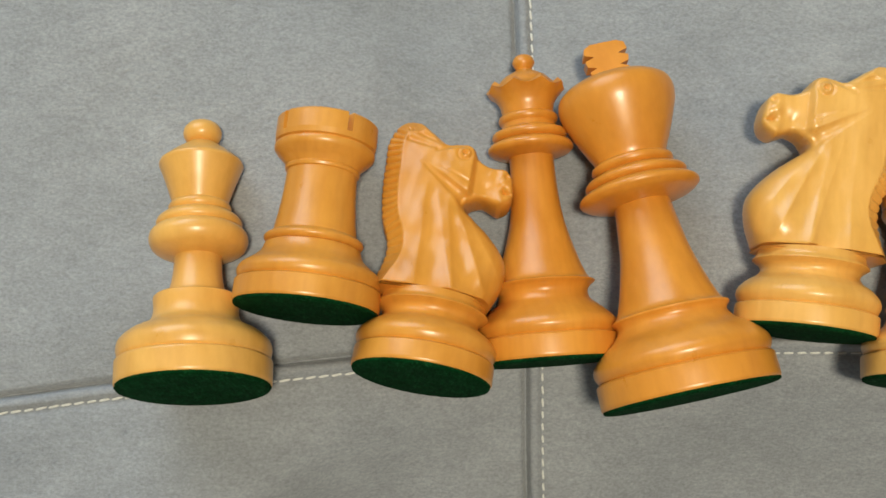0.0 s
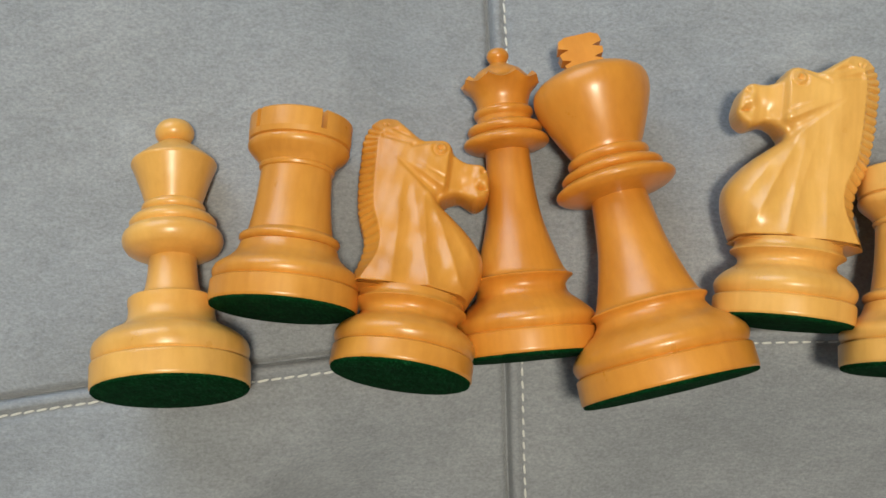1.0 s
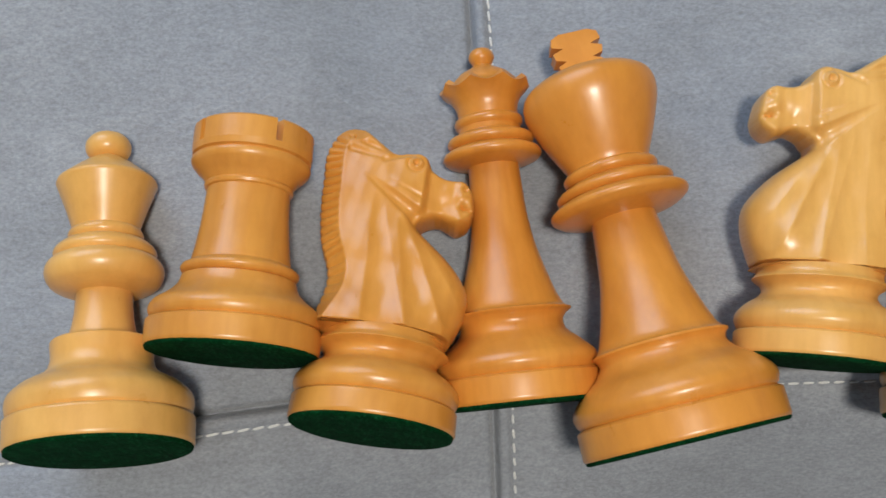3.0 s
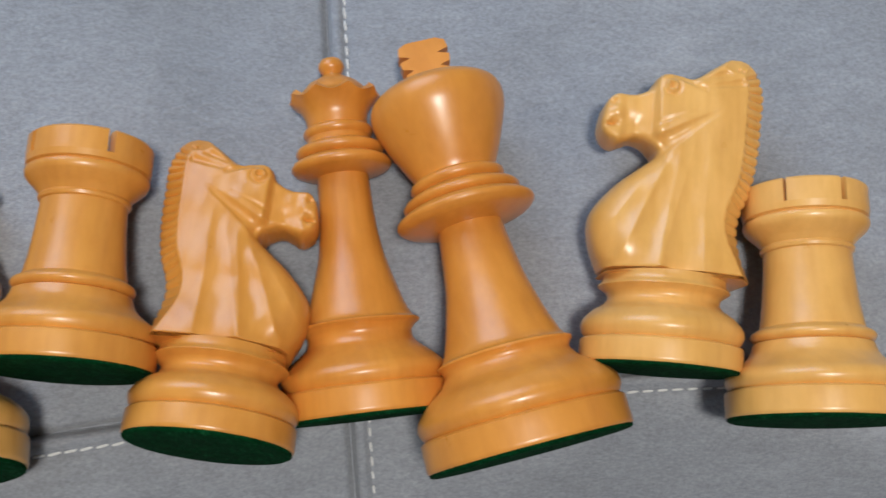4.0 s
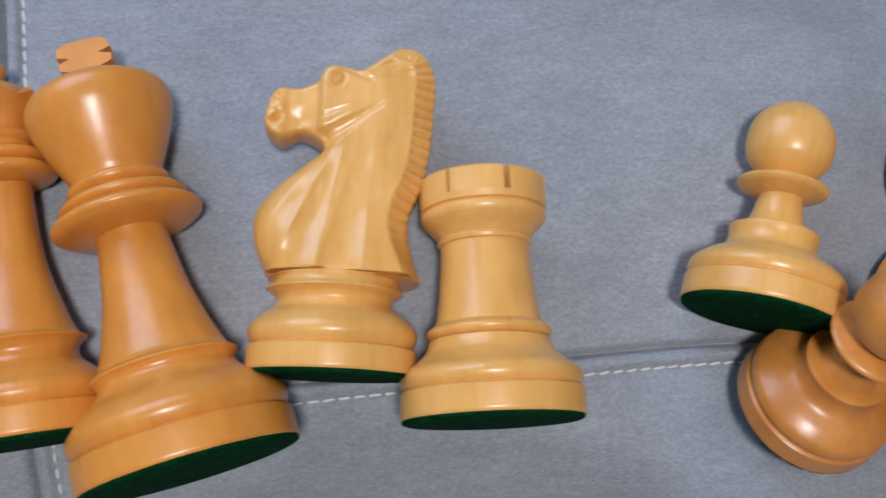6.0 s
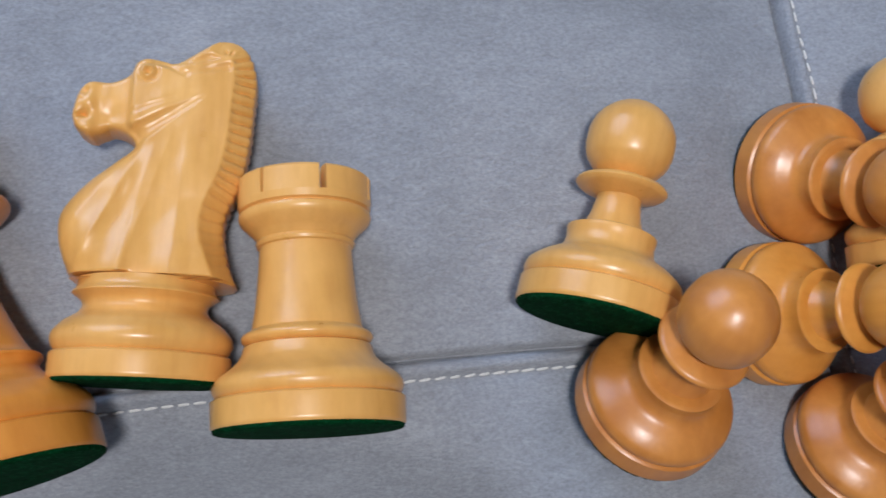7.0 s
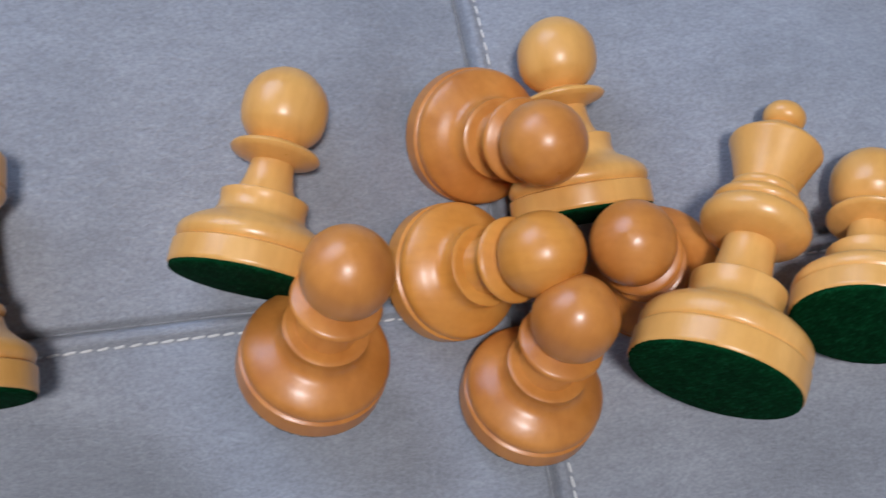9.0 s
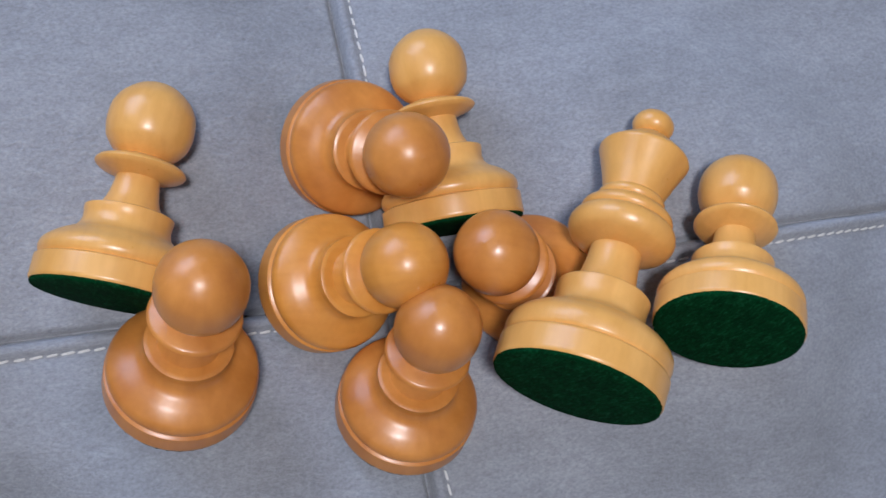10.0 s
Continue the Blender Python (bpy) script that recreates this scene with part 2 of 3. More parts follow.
def make_rook(label, m, material, cuts):
    root = piece("rook", label, m, "pale wooden rooks")
    turned_parts(root, ROOK, [("base", 15.9), ("stem", 35.4), ("collar", 43.0)], material)
    # crown: a hollow ring with saw cuts (degrees round it, half width in mm)
    bm = bmesh.new()
    ro, ri, h0, h1, hf = 13.4, 9.8, 43.0, 49.6, 44.4
    for k, (c0, w0) in enumerate(cuts):
        c1, w1 = cuts[(k + 1) % len(cuts)]
        a0, a1 = radians(c0 - 90) + w0 / ro, radians((c1 if c1 > c0 else c1 + 360) - 90) - w1 / ro
        n = 12
        cols = []
        for i in range(n + 1):
            a = a0 + (a1 - a0) * i / n
            prof = [(ri, hf), (ri, h1 - 0.5), (ri + 0.4, h1), (ro - 0.5, h1), (ro, h1 - 0.5), (ro, hf)]
            cols.append([bm.verts.new((r * math.cos(a) / 1000, r * math.sin(a) / 1000, h / 1000)) for r, h in prof])
        for c, d in zip(cols, cols[1:]):
            for j in range(len(c) - 1):
                bm.faces.new((c[j], c[j + 1], d[j + 1], d[j]))
        bm.faces.new(cols[0])
        bm.faces.new(cols[-1][::-1])
    ring = lathe([(h0, 13.2), (hf, ro), (hf + 0.02, ri), (hf - 1.2, ri - 0.5), (hf - 2.2, 0.0)], 72)
    me = bpy.data.meshes.new("tmp")
    ring.to_mesh(me)
    ring.free()
    bm.from_mesh(me)
    bpy.data.meshes.remove(me)
    bmesh.ops.recalc_face_normals(bm, faces=bm.faces)
    crown = part("crown", bm, material, root, "hollow crown with narrow saw cuts")
    crown.data.set_sharp_from_angle(angle=radians(40))
    felt_pad(root, 18.5)
    return root


def make_queen(label, m, material):
    root = piece("queen", label, m)

    def scallop(h, r, a):
        k = max(0.0, (h - 67.0) / 3.8)
        s = abs(math.sin(4.5 * a))
        return h - 1.7 * k * s, r + 0.1 * k - 0.6 * k * s
    turned_parts(root, QUEEN, [("base", 19.0), ("stem", 51.4), ("collar", 62.7), ("coronet", 80)], material, {"coronet": scallop})
    inner = lathe([(70.9, 9.1), (70.5, 8.4), (68.6, 7.9), (70.6, 7.4), (72.6, 5.6), (74.0, 3.2), (74.9, 1.9)], 72, lambda h, r, a: scallop(h, r, a) if r > 8.2 else (h, r))
    part("dome", inner, material, root)
    part("finial", lathe(smooth_profile([(74.6, 1.8), (75.2, 2.2), (76.7, 2.9), (78.4, 2.1), (79.2, 0.0)]), 40), material, root)
    felt_pad(root, 17.5)
    return root


def make_king(label, m, material):
    root = piece("king", label, m)
    turned_parts(root, KING, [("base", 20.8), ("stem", 49.5), ("collar", 61.6), ("head", 100)], material)
    half = [(3.4, 84.4), (4.7, 85.4), (5.1, 86.6), (3.0, 87.5), (5.4, 88.2), (5.7, 89.8), (3.1, 90.7), (5.7, 91.5), (5.3, 93.4), (3.4, 94.3)]
    loop = half + [(-u, v) for u, v in reversed(half)]
    bm = bmesh.new()
    for y in (-2.6, 2.6):
        bm.faces.new([bm.verts.new((u / 1000, y / 1000, v / 1000)) for u, v in loop])
    bm.verts.ensure_lookup_table()
    n = len(loop)
    for i in range(n):
        j = (i + 1) % n
        bm.faces.new((bm.verts[i], bm.verts[j], bm.verts[n + j], bm.verts[n + i]))
    bmesh.ops.recalc_face_normals(bm, faces=bm.faces)
    bmesh.ops.triangulate(bm, faces=bm.faces[:])
    part("cross", bm, material, root, "small carved cross with notched arms", False)
    felt_pad(root, 21.7)
    return root


# outline of the carved horse (mm): u towards the nose, v up the axis
HORSE = [(14.7, 20.3), (17.0, 25.8), (17.6, 31.2), (15.7, 35.2), (11.7, 39.6), (7.7, 42.8), (4.0, 46.0), (6.0, 48.4), (8.8, 49.3), (11.0, 48.5), (13.2, 47.7), (15.6, 49.0), (16.6, 51.2), (16.5, 53.6), (15.6, 56.8), (13.6, 58.8), (9.6, 59.0), (6.3, 60.4), (4.9, 62.8), (2.9, 64.0), (-0.2, 63.7), (-3.2, 63.4), (-7.9, 66.6), (-12.2, 68.9), (-16.6, 67.4), (-19.0, 62.0), (-18.9, 56.0), (-18.5, 48.6), (-17.2, 40.2), (-14.8, 34.0), (-14.4, 29.4), (-15.7, 24.0), (-17.4, 19.8)]


def seg_dist(P, a, b):
    """Distance of points P (n, 2) from the segment a-b, and the share of it at the nearest point."""
    a, b = np.array(a, float), np.array(b, float)
    t = np.clip(((P - a) @ (b - a)) / ((b - a) @ (b - a)), 0, 1)
    return np.linalg.norm(P - (a + t[:, None] * (b - a)), axis=1), t


def rise(x, a, b):
    t = np.clip((x - a) / (b - a), 0, 1)
    return t * t * (3 - 2 * t)


# chisel cuts in the horse (mm): from, to, half width at both ends, depth at both ends
CUTS = [((-5.5, 52.0), (-0.5, 20.0), 1.0, 4.6, 0.0, 1.1), ((0.6, 46.0), (8.6, 21.0), 0.8, 4.0, 0.1, 1.2), ((4.0, 43.5), (14.0, 25.0), 0.6, 2.8, 0.0, 0.6),
        ((4.6, 47.0), (-9.0, 56.2), 2.3, 0.6, 1.4, 0.1), ((4.6, 52.2), (-3.4, 55.4), 0.7, 0.4, 0.35, 0.1), ((1.0, 63.2), (-5.2, 60.6), 0.9, 0.8, 0.9, 0.3),
        ((-5.0, 62.9), (-13.2, 66.0), 0.7, 0.9, 0.2, 0.7), ((-5.5, 61.0), (-13.6, 63.0), 0.6, 1.0, 0.1, 0.6), ((16.6, 51.2), (14.2, 51.9), 0.6, 0.6, 1.2, 1.0),
        ((16.6, 55.2), (15.0, 54.8), 0.5, 0.4, 0.6, 0.4), ((5.6, 48.6), (11.0, 48.2), 1.6, 1.0, 0.6, 0.4)]
# rounded bosses and hollows: place, radius, height
KNOBS = [(2.2, 60.6, 0.6, -0.7), (14.4, 56.6, 0.75, -1.1), (14.0, 52.0, 0.9, -1.1), (13.4, 54.3, 1.5, 0.5), (9.6, 55.4, 2.0, 0.4), (9.2, 51.8, 1.6, -0.4), (-0.5, 54.0, 3.4, 0.5), (13.6, 48.8, 1.3, 0.5)]


def horse_mesh():
    """The carved horse: a slab of varying thickness in its outline, flat facets, gouged flutes, a bevelled mane cut across."""
    line = [HORSE[0]]
    pts = HORSE
    for i in range(len(pts) - 1):
        p0, p1, p2, p3 = (np.array(pts[max(0, min(len(pts) - 1, i + k))]) for k in (-1, 0, 1, 2))
        for q in (0.25, 0.5, 0.75, 1.0):
            line.append(tuple(0.5 * (2 * p1 + (p2 - p0) * q + (2 * p0 - 5 * p1 + 4 * p2 - p3) * q**2 + (3 * p1 - p0 - 3 * p2 + p3) * q**3)))
    step = 0.3
    us, vs = np.arange(-20.4, 19.2, step), np.arange(19.5, 70.2, step)
    U, V = np.meshgrid(us, vs, indexing="ij")
    P = np.stack([U.ravel(), V.ravel()], 1)
    dist, near = np.full(len(P), 1e9), P.copy()
    inside = np.zeros(len(P), bool)
    closed = line + [line[0]]
    for k, (a, b) in enumerate(zip(closed, closed[1:])):
        crosses = ((a[1] > P[:, 1]) != (b[1] > P[:, 1]))
        xs = (b[0] - a[0]) * (P[:, 1] - a[1]) / (b[1] - a[1] + 1e-12) + a[0]
        inside ^= crosses & (P[:, 0] < xs)
        if k < len(closed) - 2:
            d, t = seg_dist(P, a, b)
            m = d < dist
            dist[m] = d[m]
            near[m] = (np.array(a) + t[:, None] * (np.array(b) - np.array(a)))[m]
    inside |= (np.abs(P[:, 1] - 19.5) < 0.01) & (P[:, 0] > -17) & (P[:, 0] < 14.4)
    Q = np.where(inside[:, None], P, near)
    u, v = Q[:, 0].copy(), Q[:, 1].copy()
    # distances from the front of the outline, and from the back with the run along it
    front, back, run = np.full(len(P), 1e9), np.full(len(P), 1e9), np.zeros(len(P))
    gone = 0.0
    for a, b in zip(line, line[1:]):
        d, t = seg_dist(Q, a, b)
        size = math.dist(a, b)
        if a[0] < -12.0:
            m = d < back
            back[m], run[m] = d[m], gone + t[m] * size
        else:
            front = np.minimum(front, d)
        gone += size
    # half thickness: a broad round foot, a slimmer head, a slim muzzle
    full = 12.7 - 3.2 * rise(v, 20, 36) - 1.5 * rise(v, 36, 50) - 0.7 * rise(v, 52, 66)
    muzzle = rise(u, 4.3, 6.0) * rise(v, 44.5, 46.0)
    full = full * (1 - muzzle) + (5.7 - 0.7 * rise(u, 5.5, 9.5) + 0.5 * rise(u, 11.0, 13.5)) * muzzle
    rad = 9.5 - 5.5 * rise(v, 26, 46) - 1.6 * rise(v, 47, 58)
    rad = rad * (1 - muzzle) + 1.2 * muzzle
    e = np.clip(front / rad, 0, 1)
    low = 0.12 + 0.43 * rise(v, 40, 50)
    w = full * (low + (1 - low) * np.sqrt(np.clip(1 - (1 - e) ** 2, 0, 1)))
    # the mane: a bevel along the back, cut across by short notches
    wide = 4.5 - 0.9 * (1 - rise(v, 21, 30)) - 0.8 * rise(v, 60, 67)
    crest = full - 0.6
    w = np.minimum(w, np.where(back < wide, 4.3 + (crest - 4.3) * (back / wide) ** 0.9, crest + 0.6 * rise(back, wide, wide + 7.0)))
    for a, b, w0, w1, d0, d1 in CUTS:
        d, t = seg_dist(Q, a, b)
        half = w0 + (w1 - w0) * t
        w = w - (d0 + (d1 - d0) * t) * np.clip(1 - (d / half) ** 2, 0, 1) * rise(front, 0.1, 1.4) * rise(back, wide, wide + 0.6)
    for cu, cv, r, h in KNOBS:
        w = w + h * np.exp(-(((u - cu) ** 2 + (v - cv) ** 2) / r**2)) * rise(front, 0.1, 0.8)
    eye = np.hypot(u - 2.2, v - 60.6)
    w = w + 0.45 * np.exp(-((eye - 1.0) / 0.35) ** 2) - 0.45 * np.exp(-((eye - 1.9) / 0.4) ** 2)
    off = np.abs((run / 2.05) % 1.0 - 0.5) * 2.05
    notch = np.clip(1 - off / 0.55, 0, 1) * rise(v, 21, 23) * (1 - rise(v, 65.5, 67))
    w = w - 0.95 * notch * (1 - rise(back, wide - 1.2, wide + 0.1)) * (0.35 + 0.65 * rise(v, 24, 40))
    u = u + 0.3 * notch * (1 - rise(back, 0.0, 0.9))
    # knife marks
    w = w + 0.05 * np.sin(u * 1.3 + v * 0.4) * np.sin(v * 0.7 - u * 0.4) * rise(front, 0.5, 2)
    w = np.maximum(w, 0.45)
    ins = inside.reshape(U.shape)
    nu, nv = U.shape
    faces = []
    for i in range(nu - 1):
        for j in range(nv - 1):
            quad = [(i, j), (i + 1, j), (i + 1, j + 1), (i, j + 1)]
            if sum(ins[q] for q in quad) >= 2:
                faces.append([a * nv + b for a, b in quad])
    bm = bmesh.new()
    top, bot = {}, {}
    for fc in faces:
        for k in fc:
            if k not in top:
                top[k] = bm.verts.new((u[k] / 1000, w[k] / 1000, (v[k] - 0.7) / 1000))
                bot[k] = bm.verts.new((u[k] / 1000, -w[k] / 1000, (v[k] - 0.7) / 1000))
    edges = {}
    for fc in faces:
        bm.faces.new([top[k] for k in reversed(fc)])
        bm.faces.new([bot[k] for k in fc])
        for a, b in zip(fc, fc[1:] + fc[:1]):
            edges[(a, b)] = True
    for a, b in edges:
        if (b, a) not in edges:
            bm.faces.new((top[a], top[b], bot[b], bot[a]))
    bmesh.ops.remove_doubles(bm, verts=bm.verts, dist=0.00008)
    bmesh.ops.smooth_vert(bm, verts=bm.verts, factor=0.15, use_axis_x=True, use_axis_y=True, use_axis_z=True)
    bmesh.ops.recalc_face_normals(bm, faces=bm.faces)
    return bm


def make_knight(label, m, material, head_size):
    root = piece("knight", label, m, "pale wooden knights")
    turned_parts(root, KNIGHT_BASE, [("base", 30)], material)
    head = part("horse_head", horse_mesh(), material, root, "carved horse head with notched mane")
    head.data.transform(Matrix.Translation((0, 0, 0.0188)) @ Matrix.Diagonal((head_size[0], 1, head_size[1], 1)) @ Matrix.Translation((0, 0, -0.0188)))
    head.data.set_sharp_from_angle(angle=radians(50))
    felt_pad(root, 17.3)
    return root


# ---- the pieces ----
HONEY, HONEY_D = (0.75, 0.345, 0.058), (0.62, 0.250, 0.032)
DEEP, DEEP_D = (0.75, 0.318, 0.045), (0.60, 0.222, 0.024)
PALE, PALE_D = (0.84, 0.470, 0.125), (0.73, 0.370, 0.075)
RUSSET, RUSSET_D = (0.70, 0.300, 0.055), (0.46, 0.160, 0.022)
W = [wood("boxwood", *t, s) for s, t in enumerate([(PALE, PALE_D), (HONEY, HONEY_D), (HONEY, HONEY_D), (DEEP, DEEP_D), (DEEP, DEEP_D), (PALE, PALE_D), (PALE, PALE_D), (PALE, PALE_D),
                                                   (RUSSET, RUSSET_D), (RUSSET, RUSSET_D), (PALE, PALE_D), (HONEY, HONEY_D), (RUSSET, RUSSET_D), (RUSSET, RUSSET_D), (PALE, PALE_D), (PALE, PALE_D)], 1)]
PIECES = [
    make_bishop("pale yellow boxwood bishop lying on grey suede", lying(-60.8, -37.1, 26.5, 3.0, -13.3) @ sized(1.0, 0.985), W[0]),
    make_rook("honey-coloured boxwood rook lying on grey suede", lying(-33.2, -17.9, 28.2, -5.0, -7.8) @ sized(0.965, 0.975), W[1], [(-46, 0.8), (34, 0.8), (95, 0.5), (160, 0.5), (230, 0.5)]),
    make_knight("honey-coloured carved boxwood knight lying against the queen", lying(-4.9, -34.6, 26.1, -8.9, -13.5, 0), W[2], (0.955, 0.96)),
    make_queen("honey-coloured boxwood queen lying beside the king", lying(27.6, -30.4, 11.8, 4.0, -3.0, 10) @ Matrix.Scale(1.05, 4), W[3]),
    make_king("tall honey-coloured boxwood king lying on grey suede", lying(61.5, -39.0, 23.5, 11.5, -7.0, 0) @ sized(1.012, 1.004), W[4]),
    make_knight("pale carved boxwood knight lying beside a rook", lying(90.3, -23.3, 22.2, -8.0, -2.1, 180) @ sized(0.985, 1.0), W[5], (1.01, 1.02)),
    make_rook("pale boxwood rook lying beside a knight", lying(121.9, -35.6, 26.9, -4.0, -5.7), W[6], [(-38, 0.35), (15, 0.7), (71, 0.5), (130, 0.5), (190, 0.5), (255, 0.5)]),
    make_pawn("pale boxwood pawn lying on its side", lying(184.0, -19.2, 17.4, -20.2, -3.0) @ Matrix.Scale(1.03, 4), W[7]),
    make_pawn("reddish-brown boxwood pawn standing tilted against another pawn", lying(195.6, -40.2, 8.6, -22.8, 62.0), W[8]),
    make_pawn("reddish-brown boxwood pawn leaning on a lying pawn", lying(243.6, 11.9, -2.0, -149.9, 68.8), W[9]),
    make_pawn("pale boxwood pawn lying under a leaning pawn", lying(264.0, -14.1, 14.2, 0.0, 2.1), W[10]),
    make_pawn("honey-coloured boxwood pawn leaning into the heap", lying(232.1, -21.7, -2.9, -100.1, 68.4), W[11]),
    make_pawn("reddish-brown boxwood pawn leaning in front of the heap", lying(246.6, -55.7, 0.4, -12.7, 63.5), W[12]),
    make_pawn("reddish-brown boxwood pawn standing behind a bishop", lying(284.8, -30.4, 1.3, 72.5, 60.1), W[13]),
    make_bishop("pale boxwood bishop lying over the seam", lying(278.3, -56.6, 36.2, -32.6, -10.2), W[14]),
    make_pawn("pale boxwood pawn lying with its green felt base showing", lying(315.0, -50.4, 39.7, -28.4, -19.1), W[15]),
]

# ---- the upholstered seat ----


def seam_h(x):
    """y of the cross seam's stitch line (mm) at x."""
    return float(np.interp([x - 12, x - 6, x, x + 6, x + 12], [-300, -121, -90, -44, -25, 30, 90, 180, 218, 318, 394, 700], [-62, -45, -40.7, -36, -33.7, -30, -28.3, -28.8, -31.4, -31.2, -30, -26]).mean())


def seam_v1(y):
    return 26.6 - 0.022 * y


def seam_v2(y):
    return 252.6 - 0.02 * y


FOLD = 4.6                                        # mm from a stitch line to its fold


def crease(x, y):
    """How far the seams draw the cloth down (mm)."""
    z = 0.0
    for d in (y - seam_h(x) - FOLD, x - seam_v1(y) + FOLD, x - seam_v2(y) + FOLD):
        z += 2.2 * math.exp(-abs(d) / 9.0) + 2.8 * math.exp(-(d / 0.85) ** 2)
    for d in (seam_h(x) + FOLD - y, x - seam_v1(y) + FOLD, x - seam_v2(y) + FOLD):
        z += 0.8 * math.exp(-((d - FOLD) / 1.0) ** 2) - 1.5 * math.exp(-((d - FOLD * 0.5) / 1.7) ** 4)
    return z


def find_rests_and_dips():
    """Where each piece rests on the seat: under its base and, if it lies, under its head; then added dips that shade
    the cloth.
    """
    found = []
    for root in PIECES:
        pts = [root.matrix_world @ v.co for o in root.children for v in o.data.vertices]
        base = root.matrix_world.translation
        low = min((p.z, p.x, p.y) for p in pts if (p - base).length < 0.024)
        found.append((low[1] * 1000, low[2] * 1000, low[0] * 1000))
        tip = min((p.z, p.x, p.y) for p in pts if (p - base).length >= 0.03)
        if tip[0] < low[0] + 0.012:
            found.append((tip[1] * 1000, tip[2] * 1000, tip[0] * 1000))
    # Seam depths, then made-up hollows: the front cloth slopes down to shade it darker.
    found += [(26, 62, -11), (26, 85, -9), (28, -62, -14), (29, -90, -10), (252, 60, -6), (255, -80, 4), (38, -66, -22), (75, -66, -24), (108, -64, -20), (10, -72, -20), (50, -84, -42), (95, -84, -42), (-5, -92, -36), (130, -90, -34), (70, -115, -62), (0, -130, -56), (75, -165, -70), (140, -150, -50), (285, -85, -8)]
    return [(x, y, z + crease(x, y) + 0.4) for x, y, z in found]


RESTS_AND_SHADE_DIPS = find_rests_and_dips()


def height(x, y):
    """Height of the seat top (mm): a soft pad that meets the pieces, drawn down at the seams, sunk in front to shade
    it.
    """
    top, total = 6.0 * 0.12, 0.12
    for px, py, pz in RESTS_AND_SHADE_DIPS:
        w = math.exp(-((x - px) ** 2 + (y - py) ** 2) / 700.0)
        top, total = top + w * pz, total + w
    z = top / total - crease(x, y)
    return z + 0.5 * noise.noise(Vector((x / 60, y / 60, 3.1))) + 0.2 * noise.noise(Vector((x / 17, y / 17, 8.0)))


sofa = tagged(new("sofa_seat"), "grey suede sofa seat with topstitched seams", "sofa")
XA, XB, YA, YB = -640.0, 900.0, -420.0, 460.0


def panel(x_of, y_of, nx, ny):
    """A sheet of seat between seams; x_of(s, t) and y_of(s, t) give mm."""
    bm = bmesh.new()
    grid = []
    for i in range(nx + 1):
        row = []
        for j in range(ny + 1):
            x, y = x_of(i / nx, j / ny), y_of(i / nx, j / ny)
            edge = min(1.0, min(x - XA, XB - x, y - YA, YB - y) / 60.0)
            row.append(bm.verts.new((x / 1000, y / 1000, (height(x, y) - 40 * (1 - edge) ** 2) / 1000)))
        grid.append(row)
    for i in range(nx):
        for j in range(ny):
            bm.faces.new((grid[i][j], grid[i + 1][j], grid[i + 1][j + 1], grid[i][j + 1]))
    return bm


def ease(s, low, high):
    """Puts more lines near the end that the seams touch."""
    if low and high:
        return 0.5 - 0.5 * math.cos(math.pi * s)
    return s ** 2.0 if low else 1 - (1 - s) ** 2.0


columns = [(lambda y: XA, lambda y: seam_v1(y) - FOLD, False, True, 110), (lambda y: seam_v1(y) - FOLD, lambda y: seam_v2(y) - FOLD, True, True, 150), (lambda y: seam_v2(y) - FOLD, lambda y: XB, True, False, 110)]
for left, right, lo_x, hi_x, nx in columns:
    for upper in (True, False):
        def y_at(x, t, upper=upper):
            mid = seam_h(x) + FOLD
            e = ease(t, upper, not upper)
            return mid + (YB - mid) * e if upper else YA + (mid - YA) * e

        def x_of(s, t, left=left, right=right, lo_x=lo_x, hi_x=hi_x, upper=upper):
            y = (-25 + (YB + 25) * ease(t, True, False)) if upper else (YA + (-25 - YA) * ease(t, False, True))
            a, b = left(y), right(y)
            return a + (b - a) * ease(s, lo_x, hi_x)

        def y_of(s, t, x_of=x_of, y_at=y_at):
            return y_at(x_of(s, t), t)
        part("fabric_panel", panel(x_of, y_of, nx, 110), SUEDE, sofa)


def stitch_mesh():
    bm = bmesh.new()
    rings = []
    for k, (x, r) in enumerate(((-1.4, 0.14), (-1.1, 0.30), (0.0, 0.36), (1.1, 0.30), (1.4, 0.14))):
        rings.append([bm.verts.new((x / 1000, r * math.cos(a) / 1000, (r * math.sin(a) + 0.15 - 0.12 * abs(x)) / 1000)) for a in (i * math.pi / 3 for i in range(6))])
    for a, b in zip(rings, rings[1:]):
        for i in range(6):
            bm.faces.new((a[i], a[(i + 1) % 6], b[(i + 1) % 6], b[i]))
    bm.faces.new(rings[0][::-1])
    bm.faces.new(rings[-1])
    me = bpy.data.meshes.new("stitch")
    bm.to_mesh(me)
    bm.free()
    me.materials.append(THREAD)
    for p in me.polygons:
        p.use_smooth = True
    return me


STITCH = stitch_mesh()


def stitch_line(fx, fy, n):
    for i in range(n):
        x, y = fx(i), fy(i)
        x2, y2 = fx(i + 0.3), fy(i + 0.3)
        ob = new("stitch", STITCH)
        ob.parent = sofa
        z = height(x, y)
        ob.matrix_basis = pose(x / 1000, y / 1000, (z + 0.12) / 1000, 0, 0, math.degrees(math.atan2(y2 - y, x2 - x)) + random.uniform(3, 9)) @ Matrix.Diagonal((random.uniform(0.85, 1.08), 1, 1, 1))


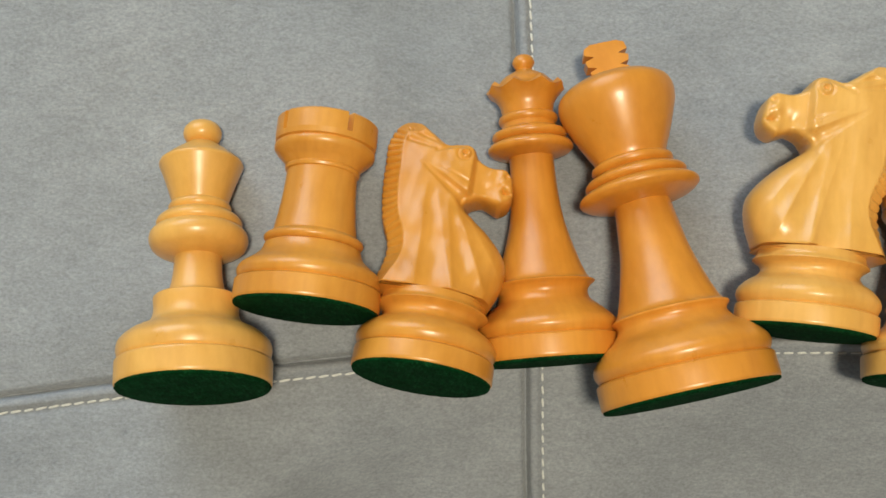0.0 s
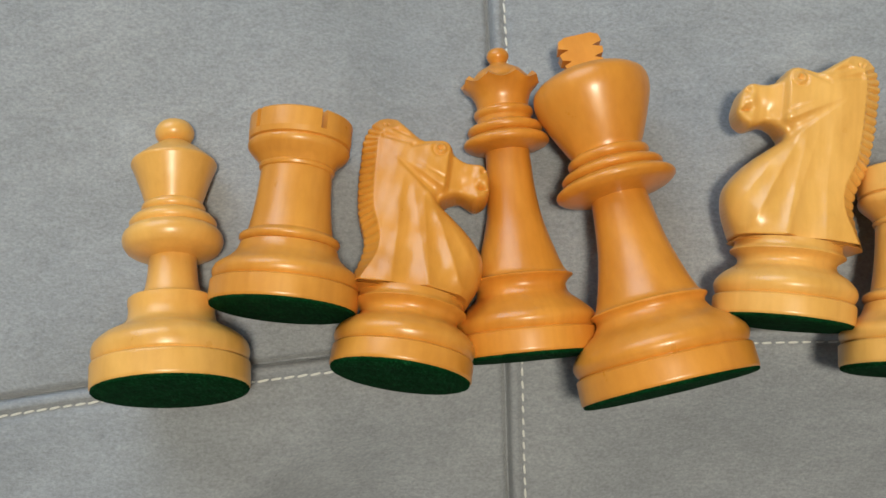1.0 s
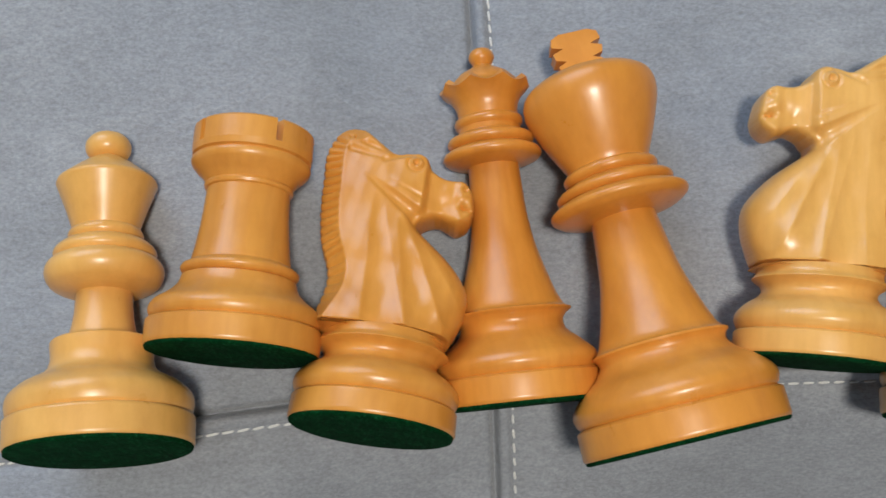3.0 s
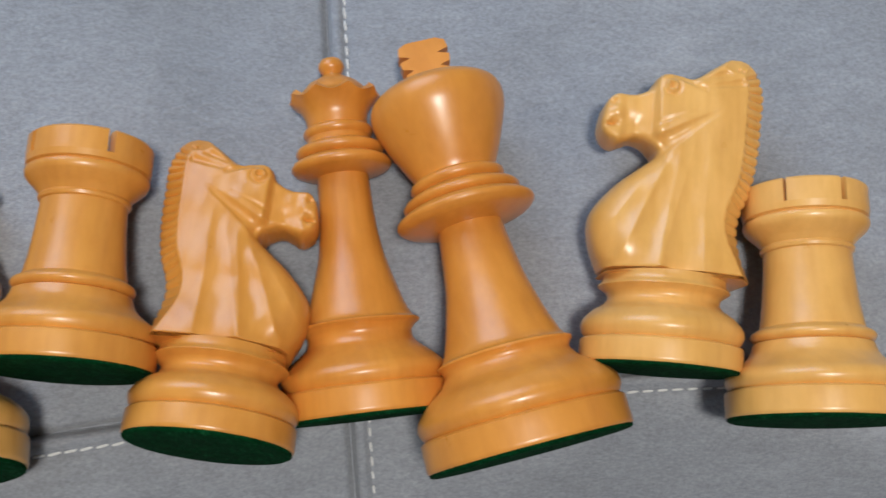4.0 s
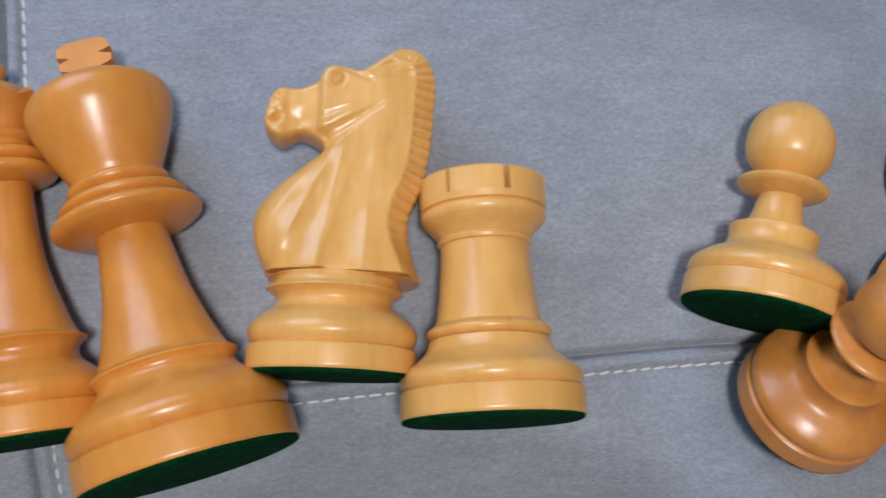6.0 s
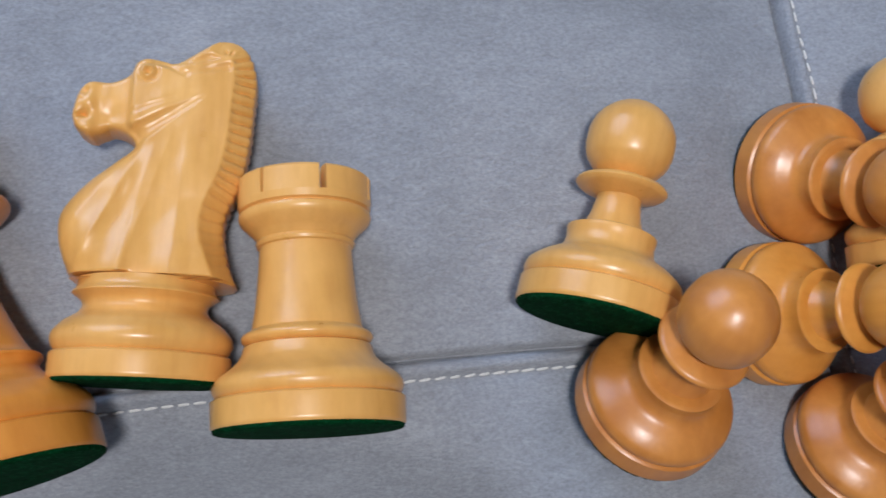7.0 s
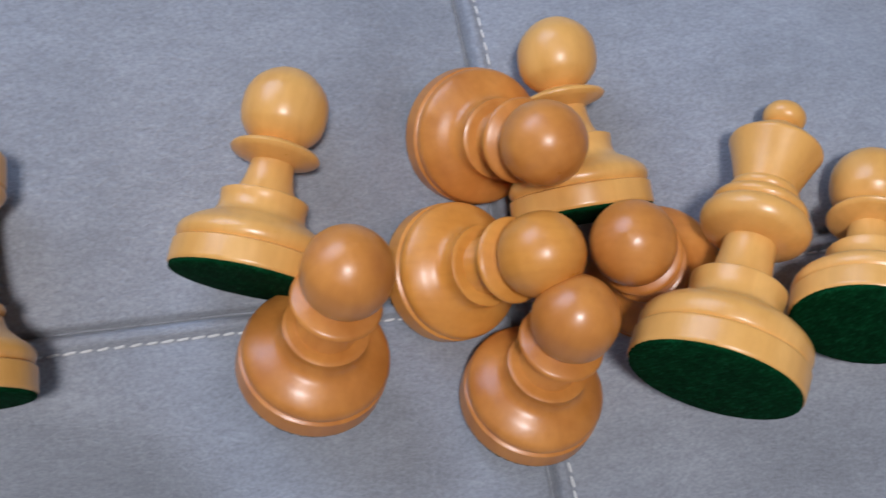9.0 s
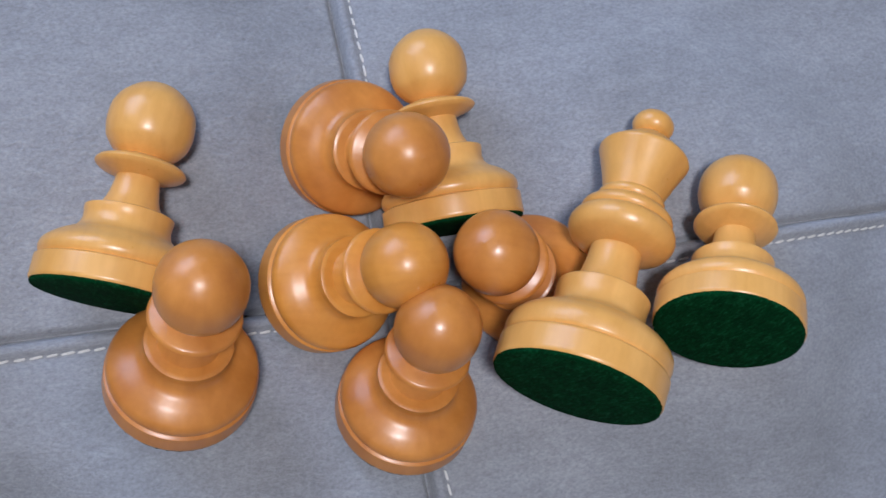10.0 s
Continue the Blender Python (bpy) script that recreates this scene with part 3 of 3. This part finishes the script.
PITCH = 3.45
stitch_line(lambda i: -135 + PITCH * i, lambda i: seam_h(-135 + PITCH * i), 164)
stitch_line(lambda i: seam_v1(-90 + PITCH * i), lambda i: -90 + PITCH * i, 52)
stitch_line(lambda i: seam_v2(-90 + PITCH * i), lambda i: -90 + PITCH * i, 52)

# ---- the room round the seat ----


def box(x0, x1, y0, y1, z0, z1):
    bm = bmesh.new()
    bmesh.ops.create_cube(bm, size=1, matrix=Matrix.Translation(((x0 + x1) / 2, (y0 + y1) / 2, (z0 + z1) / 2)) @ Matrix.Diagonal((x1 - x0, y1 - y0, z1 - z0, 1)))
    return bm


body = box(XA / 1000 + 0.02, XB / 1000 - 0.02, YA / 1000 + 0.02, YB / 1000 - 0.02, FLOOR, -0.06)
bmesh.ops.bevel(body, geom=body.edges[:], offset=0.02, segments=3, affect="EDGES")
part("seat_body", body, SUEDE, sofa)
tagged(part("floor", box(X0, X1, Y0, Y1, FLOOR - 0.1, FLOOR), BOARDS, None, "", False), "brown boarded room floor", "floor", kind="structure")
tagged(part("ceiling", box(X0, X1, Y0, Y1, CEIL, CEIL + 0.1), PAINT, None, "", False), "plain white painted ceiling", "ceiling", kind="structure")
tagged(part("wall_east", box(X1, X1 + 0.1, Y0, Y1, FLOOR, CEIL), PLASTER, None, "", False), "plain painted plaster wall", "wall", kind="structure")
tagged(part("wall_west", box(X0 - 0.1, X0, Y0, Y1, FLOOR, CEIL), PLASTER, None, "", False), "plain painted plaster wall", "wall", kind="structure")
tagged(part("wall_south", box(X0, X1, Y0 - 0.1, Y0, FLOOR, CEIL), PLASTER, None, "", False), "plain painted plaster wall", "wall", kind="structure")
WX0, WX1, WZ0, WZ1 = -1.5, 0.0, 0.45, 1.65
north = bmesh.new()
for a in ((X0, WX0, FLOOR, CEIL), (WX1, X1, FLOOR, CEIL), (WX0, WX1, FLOOR, WZ0), (WX0, WX1, WZ1, CEIL)):
    bmesh.ops.create_cube(north, size=1, matrix=Matrix.Translation(((a[0] + a[1]) / 2, Y1 + 0.05, (a[2] + a[3]) / 2)) @ Matrix.Diagonal((a[1] - a[0], 0.1, a[3] - a[2], 1)))
tagged(part("wall_north", north, PLASTER, None, "", False), "plain plaster wall with a window opening", "wall", kind="structure")
